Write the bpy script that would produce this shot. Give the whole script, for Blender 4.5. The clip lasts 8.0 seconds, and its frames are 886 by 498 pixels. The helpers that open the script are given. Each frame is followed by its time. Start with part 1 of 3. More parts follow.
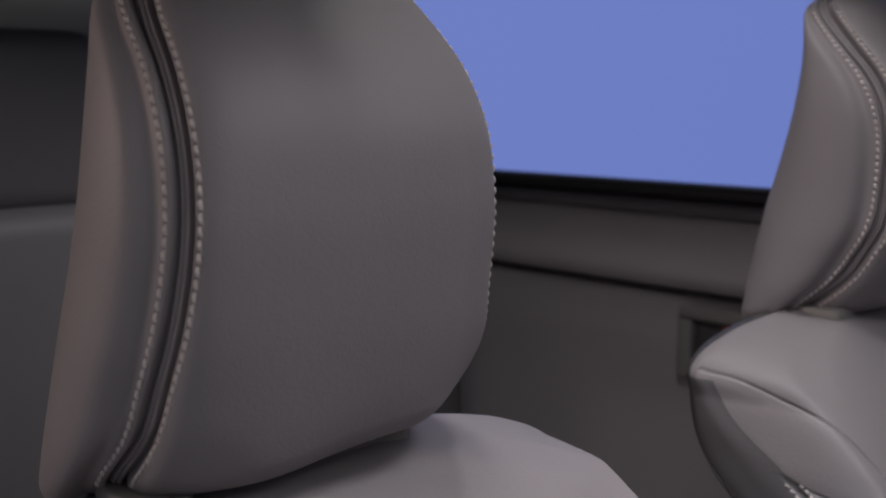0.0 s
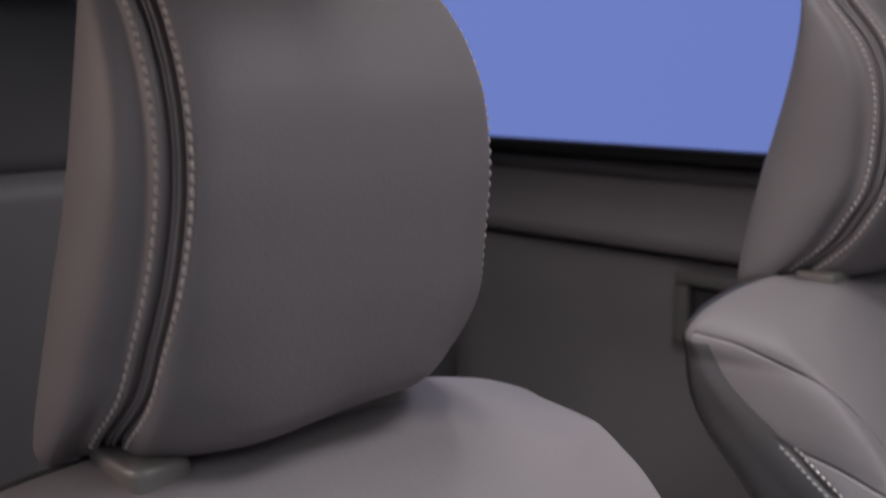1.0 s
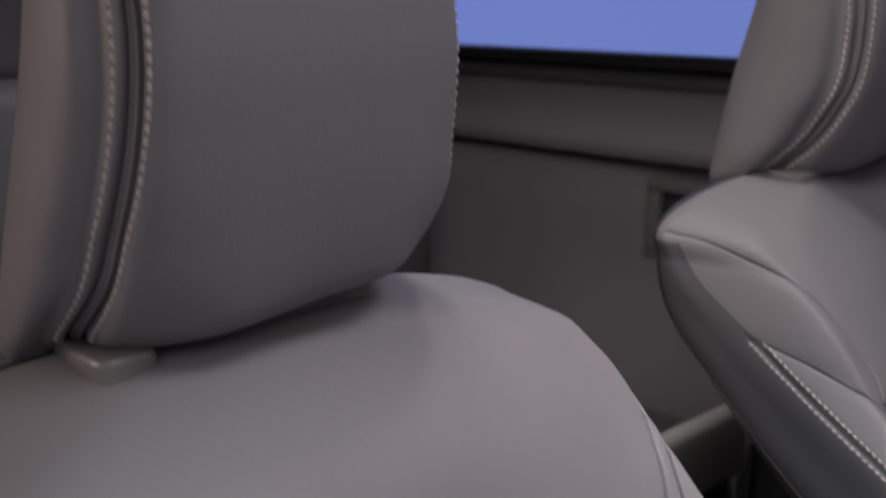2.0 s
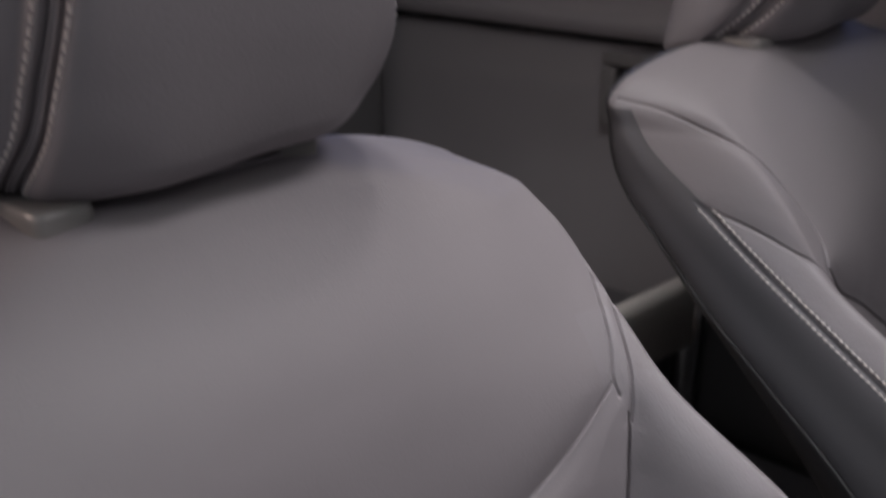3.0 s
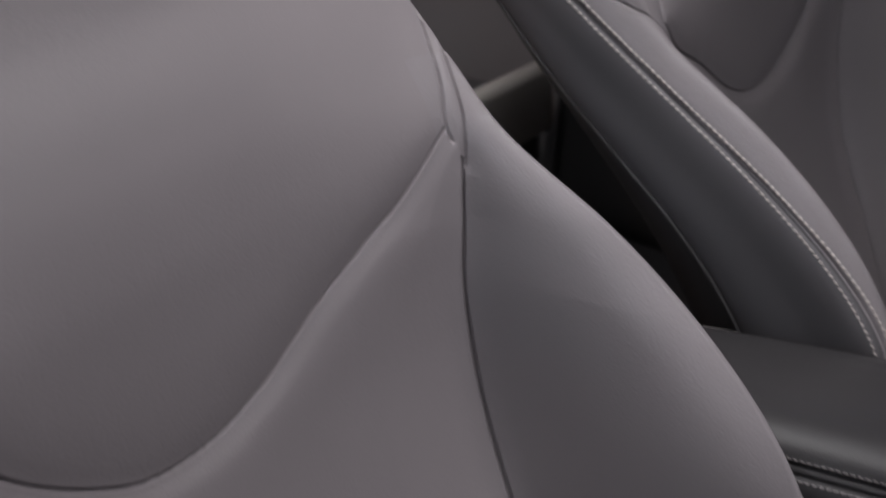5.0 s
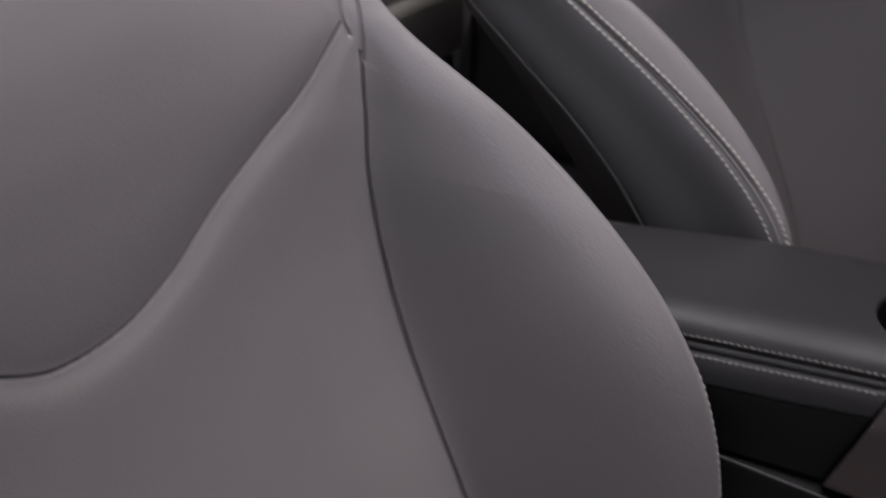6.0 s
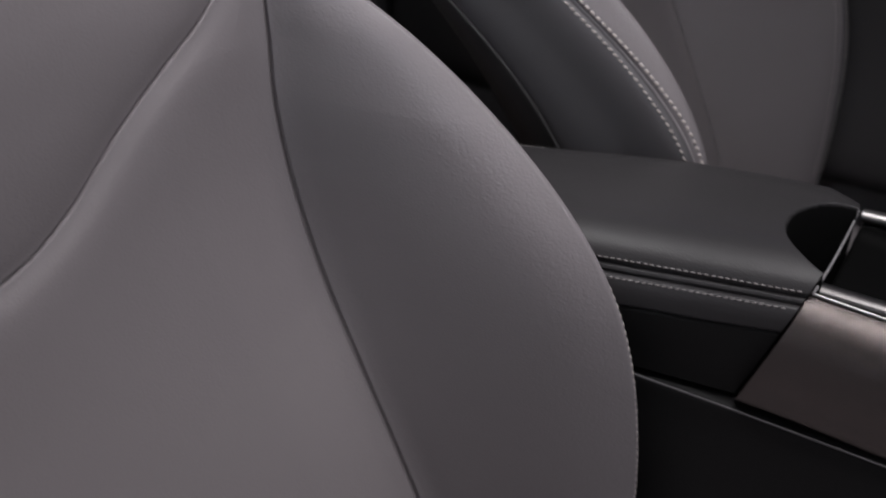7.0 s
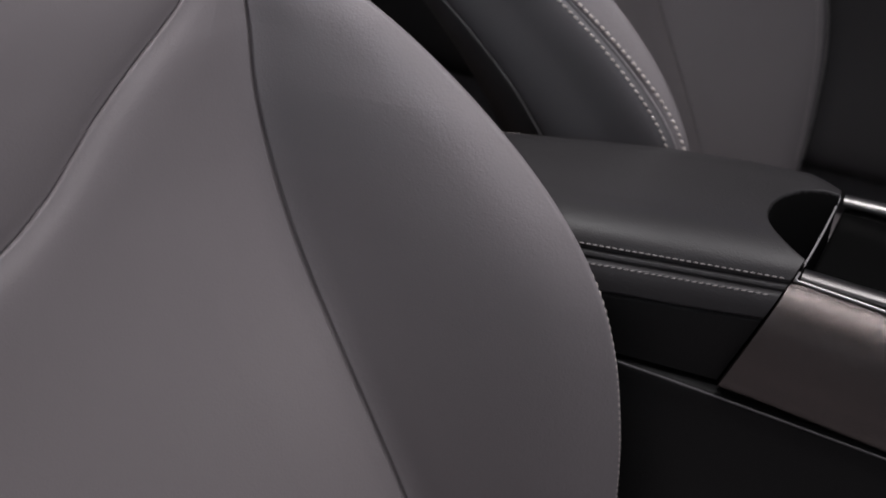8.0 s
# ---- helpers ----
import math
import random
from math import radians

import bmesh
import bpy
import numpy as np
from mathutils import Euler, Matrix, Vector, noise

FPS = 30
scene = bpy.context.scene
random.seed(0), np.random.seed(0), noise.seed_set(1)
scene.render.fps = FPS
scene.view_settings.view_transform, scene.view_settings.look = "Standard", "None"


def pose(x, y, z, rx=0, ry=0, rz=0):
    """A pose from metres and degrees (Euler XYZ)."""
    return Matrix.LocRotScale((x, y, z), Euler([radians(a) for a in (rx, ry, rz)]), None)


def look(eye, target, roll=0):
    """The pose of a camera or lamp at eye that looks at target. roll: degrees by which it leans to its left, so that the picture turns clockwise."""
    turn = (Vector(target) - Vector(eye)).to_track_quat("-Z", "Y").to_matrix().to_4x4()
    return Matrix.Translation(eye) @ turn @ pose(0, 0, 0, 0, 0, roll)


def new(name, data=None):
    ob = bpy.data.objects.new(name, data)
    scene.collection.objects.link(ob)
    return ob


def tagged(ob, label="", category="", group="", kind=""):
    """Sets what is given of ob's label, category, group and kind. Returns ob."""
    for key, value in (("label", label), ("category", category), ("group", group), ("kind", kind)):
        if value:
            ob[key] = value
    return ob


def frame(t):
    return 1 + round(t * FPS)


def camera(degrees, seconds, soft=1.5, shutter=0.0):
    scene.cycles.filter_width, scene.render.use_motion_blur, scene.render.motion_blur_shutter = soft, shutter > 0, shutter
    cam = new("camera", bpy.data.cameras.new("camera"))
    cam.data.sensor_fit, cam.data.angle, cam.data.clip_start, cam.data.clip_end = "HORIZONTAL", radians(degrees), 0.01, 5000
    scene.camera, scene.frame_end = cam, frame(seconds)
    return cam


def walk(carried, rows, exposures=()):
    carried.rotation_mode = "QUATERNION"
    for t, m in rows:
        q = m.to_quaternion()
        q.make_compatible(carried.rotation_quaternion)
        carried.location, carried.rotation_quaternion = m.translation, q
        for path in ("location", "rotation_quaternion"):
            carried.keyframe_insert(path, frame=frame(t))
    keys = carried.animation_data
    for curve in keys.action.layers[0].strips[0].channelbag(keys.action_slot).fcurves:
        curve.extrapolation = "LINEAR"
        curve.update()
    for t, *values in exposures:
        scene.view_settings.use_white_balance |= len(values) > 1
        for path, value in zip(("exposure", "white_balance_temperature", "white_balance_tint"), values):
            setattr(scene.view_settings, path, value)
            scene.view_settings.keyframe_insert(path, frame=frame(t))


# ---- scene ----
cam = camera(44.0, 8.0, soft=1.8, shutter=0.9)
PATH = [
    (0, (0.519, -0.248, 1.081), (-0.959, 1.069, 0.798), -0.4),
    (0.5, (0.519, -0.247, 1.08), (-0.958, 1.069, 0.791), -0.5),
    (1, (0.517, -0.245, 1.076), (-0.95, 1.071, 0.737), -0.5),
    (2.5, (0.516, -0.236, 1.045), (-0.859, 1.1, 0.474), -0.6),
    (3, (0.519, -0.232, 1.034), (-0.804, 1.11, 0.362), -0.2),
    (3.5, (0.524, -0.227, 1.02), (-0.74, 1.129, 0.269), -0.0),
    (4, (0.533, -0.221, 1.006), (-0.678, 1.139, 0.179), 0.0),
    (4.5, (0.543, -0.22, 0.998), (-0.604, 1.146, 0.094), -0.1),
    (6, (0.595, -0.238, 0.96), (-0.363, 1.176, -0.081), -0.1),
    (6.5, (0.602, -0.228, 0.958), (-0.283, 1.186, -0.146), -0.3),
    (7, (0.605, -0.224, 0.954), (-0.216, 1.193, -0.194), 0.4),
    (7.5, (0.606, -0.222, 0.951), (-0.187, 1.201, -0.21), 0.8),
    (8, (0.604, -0.222, 0.951), (-0.183, 1.201, -0.213), 0.9),
]
cam.data.dof.use_dof = True
cam.data.dof.focus_distance = 0.70
cam.data.dof.aperture_fstop = 7.5
walk(cam, [(t, look(eye, target, roll)) for t, eye, target, roll in PATH])


# ---- light -------------------------------------------------------------
scene.view_settings.exposure = 0.04
world = bpy.data.worlds.new("studio")
world.use_nodes = True
scene.world = world
world.node_tree.nodes["Background"].inputs[0].default_value = (0.78, 0.78, 0.86, 1)
world.node_tree.nodes["Background"].inputs[1].default_value = 0.15


def softbox(name, eye, target, w, h, watts, colour, spread=180):
    data = bpy.data.lights.new(name, "AREA")
    data.shape, data.size, data.size_y, data.energy, data.color = "RECTANGLE", w, h, watts, colour
    data.spread = radians(spread)
    ob = new(name, data)
    ob.matrix_world = look(eye, target)
    return ob


# unseen overhead lamps, added above the gaps in the roof pieces
softbox("overhead_strip", (0.0, 0.50, 2.40), (0.0, 0.30, 0.85), 0.16, 0.13, 5.5, (1.0, 0.98, 0.99))
softbox("rear_overhead_strip", (-0.25, 0.25, 2.30), (-0.05, 0.20, 0.85), 0.30, 0.08, 6.5, (1.0, 0.98, 0.99))
softbox("front_overhead_softbox", (0.90, 0.55, 2.40), (0.15, 0.15, 0.60), 0.7, 0.6, 16, (1.0, 0.955, 0.985))
# unseen fill added in front, aimed low at the near seat
softbox("front_fill_softbox", (1.45, 0.30, 1.85), (0.28, 0.20, 0.50), 0.8, 0.5, 1.0, (0.96, 0.96, 1.0), 90)
# narrow cool fill added from the left to brighten the upper bolster
softbox("bolster_fill_softbox", (0.65, -1.20, 1.50), (0.20, 0.34, 0.72), 0.4, 0.3, 0.13, (0.84, 0.90, 1.0), 26)
softbox("overhead_softbox", (0.55, -0.08, 2.40), (0.28, 0.20, 0.55), 0.5, 0.4, 9.5, (1.0, 0.965, 0.985))
softbox("open_door_softbox", (-0.75, -0.95, 1.25), (-0.03, 0.0, 1.0), 0.35, 0.35, 0.85, (1.0, 0.77, 0.68), 90)


# ---- materials -----------------------------------------------------------
def material(name, colour, rough, metal=0.0, grain=0.0, grain_size=900.0, vary=0.06, spec=0.5, pucker=0.0):
    m = bpy.data.materials.new(name)
    m.use_nodes = True
    nt = m.node_tree
    b = nt.nodes["Principled BSDF"]
    b.inputs["Metallic"].default_value = metal
    b.inputs["Specular IOR Level"].default_value = spec
    co = nt.nodes.new("ShaderNodeTexCoord")
    big = nt.nodes.new("ShaderNodeTexNoise")
    big.inputs["Scale"].default_value, big.inputs["Detail"].default_value = 7.0, 5.0
    nt.links.new(co.outputs["Object"], big.inputs["Vector"])
    mix = nt.nodes.new("ShaderNodeMix")
    mix.data_type = "RGBA"
    mix.inputs["A"].default_value = (*[c * (1 - vary) for c in colour], 1)
    mix.inputs["B"].default_value = (*[c * (1 + vary) for c in colour], 1)
    nt.links.new(big.outputs["Fac"], mix.inputs["Factor"])
    nt.links.new(mix.outputs["Result"], b.inputs["Base Color"])
    rr = nt.nodes.new("ShaderNodeMapRange")
    rr.inputs["To Min"].default_value, rr.inputs["To Max"].default_value = rough - 0.05, rough + 0.05
    nt.links.new(big.outputs["Fac"], rr.inputs["Value"])
    nt.links.new(rr.outputs["Result"], b.inputs["Roughness"])
    if grain:
        vor = nt.nodes.new("ShaderNodeTexVoronoi")
        vor.feature = "SMOOTH_F1"
        vor.inputs["Scale"].default_value = grain_size
        fine = nt.nodes.new("ShaderNodeTexNoise")
        fine.inputs["Scale"].default_value, fine.inputs["Detail"].default_value = grain_size * 0.45, 4.0
        nt.links.new(co.outputs["Object"], fine.inputs["Vector"])
        warp = nt.nodes.new("ShaderNodeVectorMath")
        warp.operation = "MULTIPLY_ADD"
        warp.inputs[1].default_value = (0.0012, 0.0012, 0.0012)
        nt.links.new(fine.outputs["Color"], warp.inputs[0])
        nt.links.new(co.outputs["Object"], warp.inputs[2])
        nt.links.new(warp.outputs["Vector"], vor.inputs["Vector"])
        add = nt.nodes.new("ShaderNodeMath")
        add.operation = "ADD"
        nt.links.new(vor.outputs["Distance"], add.inputs[0])
        nt.links.new(fine.outputs["Fac"], add.inputs[1])
        bump = nt.nodes.new("ShaderNodeBump")
        bump.inputs["Strength"].default_value, bump.inputs["Distance"].default_value = grain, 0.0006
        nt.links.new(add.outputs["Value"], bump.inputs["Height"])
        nt.links.new(bump.outputs["Normal"], b.inputs["Normal"])
        if pucker:
            soft_noise = nt.nodes.new("ShaderNodeTexNoise")
            soft_noise.inputs["Scale"].default_value, soft_noise.inputs["Detail"].default_value = 38.0, 3.0
            nt.links.new(co.outputs["Object"], soft_noise.inputs["Vector"])
            slack = nt.nodes.new("ShaderNodeBump")
            slack.inputs["Strength"].default_value, slack.inputs["Distance"].default_value = pucker, 0.004
            nt.links.new(soft_noise.outputs["Fac"], slack.inputs["Height"])
            nt.links.new(slack.outputs["Normal"], bump.inputs["Normal"])
    return m


LEATHER = material("grey_leather", (0.236, 0.213, 0.221), 0.52, grain=0.24, grain_size=700, spec=0.4, pucker=0.11)
BOLSTER = material("grained_leather", (0.240, 0.219, 0.228), 0.48, grain=0.23, grain_size=640, spec=0.45, pucker=0.08)
CHARCOAL = material("charcoal_leather", (0.108, 0.103, 0.108), 0.46, grain=0.25, grain_size=800, spec=0.4)
BLACK = material("black_leather", (0.042, 0.040, 0.042), 0.40, grain=0.25, grain_size=800, spec=0.4)
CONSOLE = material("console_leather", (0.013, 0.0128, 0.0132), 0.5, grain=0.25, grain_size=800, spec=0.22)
THREAD = material("pale_thread", (0.58, 0.52, 0.495), 0.7, vary=0.15)
DULL_THREAD = material("dull_thread", (0.30, 0.275, 0.27), 0.7, vary=0.15)
PIPING = material("piping_leather", (0.07, 0.068, 0.07), 0.42, grain=0.15, grain_size=800)
SLEEVE = material("satin_sleeve", (0.225, 0.21, 0.20), 0.36, metal=0.15, grain=0.1, grain_size=600)
PANEL = material("side_panel_cloth", (0.31, 0.296, 0.304), 0.7, grain=0.3, grain_size=500, spec=0.3)
TRIM = material("door_trim", (0.46, 0.44, 0.452), 0.62, grain=0.25, grain_size=500)
DARK = material("dark_plastic", (0.052, 0.050, 0.052), 0.5, grain=0.2, grain_size=600)
SEAL = material("seal_plastic", (0.14, 0.135, 0.14), 0.5, grain=0.2, grain_size=600)
RUBBER = material("window_rubber", (0.03, 0.03, 0.031), 0.55)
CARPET = material("black_carpet", (0.030, 0.029, 0.030), 0.95, grain=0.8, grain_size=350, spec=0.1)
BRONZE = material("bronze_metal", (0.165, 0.145, 0.139), 0.23, metal=0.9, grain=0.36, grain_size=2600)
CHROME = material("satin_chrome", (0.43, 0.42, 0.415), 0.34, metal=1.0)
GLOSS = material("gloss_black", (0.005, 0.005, 0.005), 0.30, spec=0.02)
RED = material("red_plastic", (0.25, 0.05, 0.04), 0.5)
REAR = material("rear_leather", (0.145, 0.14, 0.143), 0.5, grain=0.25, grain_size=700, spec=0.4)
# near-black base stands in for the shade inside the scoop
SCOOP_SHADE = material("scoop_shade", (0.006, 0.006, 0.006), 0.7, spec=0.08)
DARK_CHROME = material("dark_chrome", (0.15, 0.145, 0.143), 0.36, metal=1.0)
BEZEL = material("bezel_plastic", (0.22, 0.21, 0.21), 0.5, grain=0.2, grain_size=600)
HEADLINER = material("headliner_cloth", (0.13, 0.128, 0.119), 0.9, grain=0.4, grain_size=500, spec=0.1)
PALE = material("pale_leather", (0.72, 0.675, 0.63), 0.5, grain=0.25, grain_size=800, spec=0.4)


def glow(name, colour, strength):
    m = bpy.data.materials.new(name)
    m.use_nodes = True
    nt = m.node_tree
    nt.nodes.remove(nt.nodes["Principled BSDF"])
    e = nt.nodes.new("ShaderNodeEmission")
    noise_tex = nt.nodes.new("ShaderNodeTexNoise")
    noise_tex.inputs["Scale"].default_value = 0.6
    mix = nt.nodes.new("ShaderNodeMix")
    mix.data_type = "RGBA"
    mix.inputs["A"].default_value = (*[c * 0.90 for c in colour], 1)
    mix.inputs["B"].default_value = (*[c * 1.10 for c in colour], 1)
    nt.links.new(noise_tex.outputs["Fac"], mix.inputs["Factor"])
    nt.links.new(mix.outputs["Result"], e.inputs["Color"])
    e.inputs["Strength"].default_value = strength
    nt.links.new(e.outputs["Emission"], nt.nodes["Material Output"].inputs["Surface"])
    return m


BLUE = glow("blue_screen", (0.150, 0.203, 0.53), 1.0)


# ---- building helpers ------------------------------------------------------
def empty(name, label, category, group="", kind="", at=(0, 0, 0)):
    ob = new(name)
    ob.location = at
    ob.empty_display_size = 0.05
    return tagged(ob, label, category, group, kind)


def link_mesh(name, me, mat, parent=None, label=""):
    ob = new(name, me)
    me.materials.append(mat)
    if parent:
        ob.parent = parent
        ob.matrix_parent_inverse = Matrix.Translation(-parent.location)
    return tagged(ob, label)


def mesh_of(name, verts, faces, smooth=True):
    me = bpy.data.meshes.new(name)
    me.from_pydata([tuple(v) for v in verts], [], [tuple(f) for f in faces])
    if smooth:
        me.shade_smooth()
    me.update()
    return me


def part(name, bm, mat, parent=None, label="", smooth=True):
    me = bpy.data.meshes.new(name)
    bm.normal_update()
    bm.to_mesh(me)
    bm.free()
    if smooth:
        me.shade_smooth()
        me.set_sharp_from_angle(angle=radians(50))
    return link_mesh(name, me, mat, parent, label)


def rounded_box(lo, hi, r=0.01, seg=3):
    """A bevelled box between two corners."""
    bm = bmesh.new()
    bmesh.ops.create_cube(bm, size=1)
    for v in bm.verts:
        for i in range(3):
            v.co[i] = lo[i] if v.co[i] < 0 else hi[i]
    bmesh.ops.bevel(bm, geom=bm.edges[:], offset=r, segments=seg, profile=0.5, affect="EDGES")
    return bm


def hermite(ts, ps, t):
    """Smooth curve through rows ps at ts (Catmull-Rom tangents, chord spaced)."""
    ts, ps, t = np.asarray(ts, float), np.asarray(ps, float), np.asarray(t, float)
    if ps.ndim == 1:
        return hermite(ts, ps[:, None], t)[:, 0]
    d = np.diff(ps, axis=0) / np.diff(ts)[:, None]
    m = np.empty_like(ps)
    m[0], m[-1] = d[0], d[-1]
    h = np.diff(ts)[:, None]
    m[1:-1] = (d[:-1] * h[1:] + d[1:] * h[:-1]) / (h[1:] + h[:-1])
    i = np.clip(np.searchsorted(ts, t, side="right") - 1, 0, len(ts) - 2)
    w = (ts[i + 1] - ts[i])[:, None]
    u = ((t - ts[i])[:, None]) / w
    return ((2 * u**3 - 3 * u**2 + 1) * ps[i] + (u**3 - 2 * u**2 + u) * w * m[i]
            + (-2 * u**3 + 3 * u**2) * ps[i + 1] + (u**3 - u**2) * w * m[i + 1])


def resample(line, n):
    line = np.asarray(line, float)
    s = np.r_[0, np.cumsum(np.linalg.norm(np.diff(line, axis=0), axis=1))]
    return hermite(s, line, np.linspace(0, s[-1], n))


def half_sections(levels, table, counts, dense=-1):
    """Rows of half outlines: table gives, level by level, control points (b, x); counts: samples for each stretch between them."""
    out = []
    for k in range(len(levels)):
        p = table[k]
        ghost0, ghost1 = p[1] * (-1, 1), p[-2] * (-1, 1)
        q = np.vstack([ghost0, p, ghost1])
        s = np.r_[0, np.cumsum(np.maximum(np.linalg.norm(np.diff(q, axis=0), axis=1), 1e-5) ** 0.7)]
        t = []
        for i, c in enumerate(counts):
            u = np.linspace(0, 1, c, endpoint=False)
            if i + 1 == dense:
                u = 1 - (1 - u) ** 1.4
            if i == dense:
                u = u ** 1.4
            t.append(s[i + 1] + u * (s[i + 2] - s[i + 1]))
        t = np.concatenate(t + [[s[-2]]])
        out.append(hermite(s, q, t))
    return np.array(out)


def grid_normals(g):
    """Normals of a grid of points closed along its second axis."""
    du = np.roll(g, -1, 1) - np.roll(g, 1, 1)
    dv = np.gradient(g, axis=0)
    n = np.cross(du, dv)
    return n / np.maximum(np.linalg.norm(n, axis=2, keepdims=True), 1e-9)


def groove(dist, deep, wide):
    return deep * np.exp(-(dist / wide) ** 2)


def distance_to(points, line):
    best = np.full(len(points), 9.0)
    box = np.all((points > line.min(0) - 0.05) & (points < line.max(0) + 0.05), axis=1)
    sub, found = points[box], []
    for i in range(0, len(sub), 20000):
        d = np.linalg.norm(sub[i:i + 20000, None] - line[None], axis=2)
        found.append(d.min(1))
    if found:
        best[box] = np.concatenate(found)
    return best


def snap(points, guess, n=160):
    line = resample(guess, n)
    near = [points[np.argmin(np.sum((points - p) ** 2, axis=1))] for p in line]
    near = np.array(near)
    for _ in range(24):
        near[1:-1] = (near[:-2] + 2 * near[1:-1] + near[2:]) / 4
    return near


def split_grid(g, normals, regions, names, thing, origin):
    """One mesh for each region of a closed grid, with the whole surface's normals."""
    nz, nu = g.shape[:2]
    pts, nrm = g.reshape(-1, 3), normals.reshape(-1, 3)
    idx = np.arange(nz * nu).reshape(nz, nu)
    quads = np.stack([idx[:-1], np.roll(idx[:-1], -1, 1), np.roll(idx[1:], -1, 1), idx[1:]], axis=2).reshape(-1, 4)
    reg = regions[:-1].reshape(-1)
    for k, (name, mat, label) in names.items():
        q = quads[reg == k]
        if not len(q):
            continue
        used, inv = np.unique(q, return_inverse=True)
        me = mesh_of(name, pts[used] + origin, inv.reshape(-1, 4).tolist())
        me.normals_split_custom_set_from_vertices(nrm[used].tolist())
        link_mesh(name, me, mat, thing, label)


def stitches(name, line, normals, parent, pitch=0.0066, long=0.0048, thick=0.0011, slant=0.0, label="pale grey stitching", mat=None):
    """A row of sewn stitches that lie along a line, each a small rounded bead of thread."""
    s = np.r_[0, np.cumsum(np.linalg.norm(np.diff(line, axis=0), axis=1))]
    count = int(s[-1] / pitch)
    verts, faces = [], []
    for k in range(count):
        mid = (k + 0.5) * pitch
        p = np.array([np.interp(mid, s, line[:, i]) for i in range(3)])
        nn = np.array([np.interp(mid, s, normals[:, i]) for i in range(3)])
        nn /= np.linalg.norm(nn)
        a = np.array([np.interp(min(mid + 0.002, s[-1]), s, line[:, i]) - np.interp(max(mid - 0.002, 0), s, line[:, i]) for i in range(3)])
        a /= max(np.linalg.norm(a), 1e-9)
        side = np.cross(nn, a)
        a = a + slant * side
        a /= np.linalg.norm(a)
        side = np.cross(nn, a)
        base = len(verts)
        rings = ((-0.5, 0.25, -0.6), (-0.36, 0.85, 0.15), (0.0, 1.0, 0.55), (0.36, 0.85, 0.15), (0.5, 0.25, -0.6))
        for along, fat, up in rings:
            c = p + a * along * long + nn * thick * up
            for j in range(6):
                w = j * math.pi / 3
                verts.append(c + thick * fat * (side * math.cos(w) + nn * math.sin(w)))
        for r in range(len(rings) - 1):
            for j in range(6):
                f0, f1 = base + r * 6 + j, base + r * 6 + (j + 1) % 6
                faces.append((f0, f1, f1 + 6, f0 + 6))
        faces.append(tuple(base + j for j in reversed(range(6))))
        faces.append(tuple(base + (len(rings) - 1) * 6 + j for j in range(6)))
    ob = link_mesh(name, mesh_of(name, verts, faces), mat or THREAD, parent, label)
    return tagged(ob, kind="stuff")


def swept(points, width_dir, thick, name, mat, parent, label="", n=40):
    """A rounded strip along points."""
    line = resample(points, n)
    bm = bmesh.new()
    rings = []
    for i, p in enumerate(line):
        a = line[min(i + 1, n - 1)] - line[max(i - 1, 0)]
        a /= np.linalg.norm(a)
        w = np.array(width_dir, float)
        w -= a * w.dot(a)
        w /= np.linalg.norm(w)
        u = np.cross(a, w)
        ring = []
        for k in range(12):
            t = k * math.pi / 6
            ring.append(bm.verts.new(p + w * math.cos(t) * thick[0] + u * math.sin(t) * thick[1]))
        rings.append(ring)
    for a, b in zip(rings, rings[1:]):
        for j in range(12):
            bm.faces.new((a[j], a[(j + 1) % 12], b[(j + 1) % 12], b[j]))
    bm.faces.new(rings[0][::-1])
    bm.faces.new(rings[-1])
    bmesh.ops.recalc_face_normals(bm, faces=bm.faces[:])
    return part(name, bm, mat, parent, label)


# ---- seats -----------------------------------------------------------------
SEAT_Z = [0.20, 0.30, 0.40, 0.45, 0.50, 0.55, 0.60, 0.65, 0.70, 0.75, 0.80, 0.825, 0.84, 0.85, 0.857]
CENTRE = [0.300, 0.255, 0.205, 0.182, 0.162, 0.147, 0.138, 0.132, 0.125, 0.110, 0.078, 0.050, 0.030, 0.012, -0.012]
CREASE_B = [0.180, 0.185, 0.192, 0.196, 0.199, 0.2000, 0.2000, 0.2045, 0.2110, 0.204, 0.194, 0.180, 0.150, 0.110, 0.070]
CREASE_DX = [0.020, 0.020, 0.020, 0.018, 0.018, 0.020, 0.022, 0.024, 0.020, 0.000, -0.012, -0.012, -0.010, -0.005, -0.002]
CREST_B = [0.235, 0.235, 0.235, 0.235, 0.235, 0.235, 0.233, 0.231, 0.230, 0.232, 0.231, 0.222, 0.186, 0.142, 0.092]
CREST_X = [0.445, 0.447, 0.440, 0.430, 0.412, 0.380, 0.330, 0.262, 0.172, 0.116, 0.056, 0.014, -0.004, -0.018, -0.030]
SEAM_B = [0.252, 0.252, 0.252, 0.252, 0.252, 0.252, 0.251, 0.250, 0.250, 0.250, 0.249, 0.242, 0.211, 0.166, 0.108]
SEAM_X = [0.420, 0.425, 0.420, 0.408, 0.386, 0.340, 0.274, 0.195, 0.113, 0.037, -0.033, -0.046, -0.042, -0.040, -0.040]
PIPE_X = [0.330, 0.330, 0.302, 0.270, 0.233, 0.182, 0.118, 0.056, 0.004, -0.046, -0.064, -0.070, -0.066, -0.060, -0.052]
BACK_X = [0.230, 0.215, 0.185, 0.155, 0.120, 0.080, 0.038, -0.004, -0.046, -0.078, -0.096, -0.096, -0.088, -0.075, -0.058]
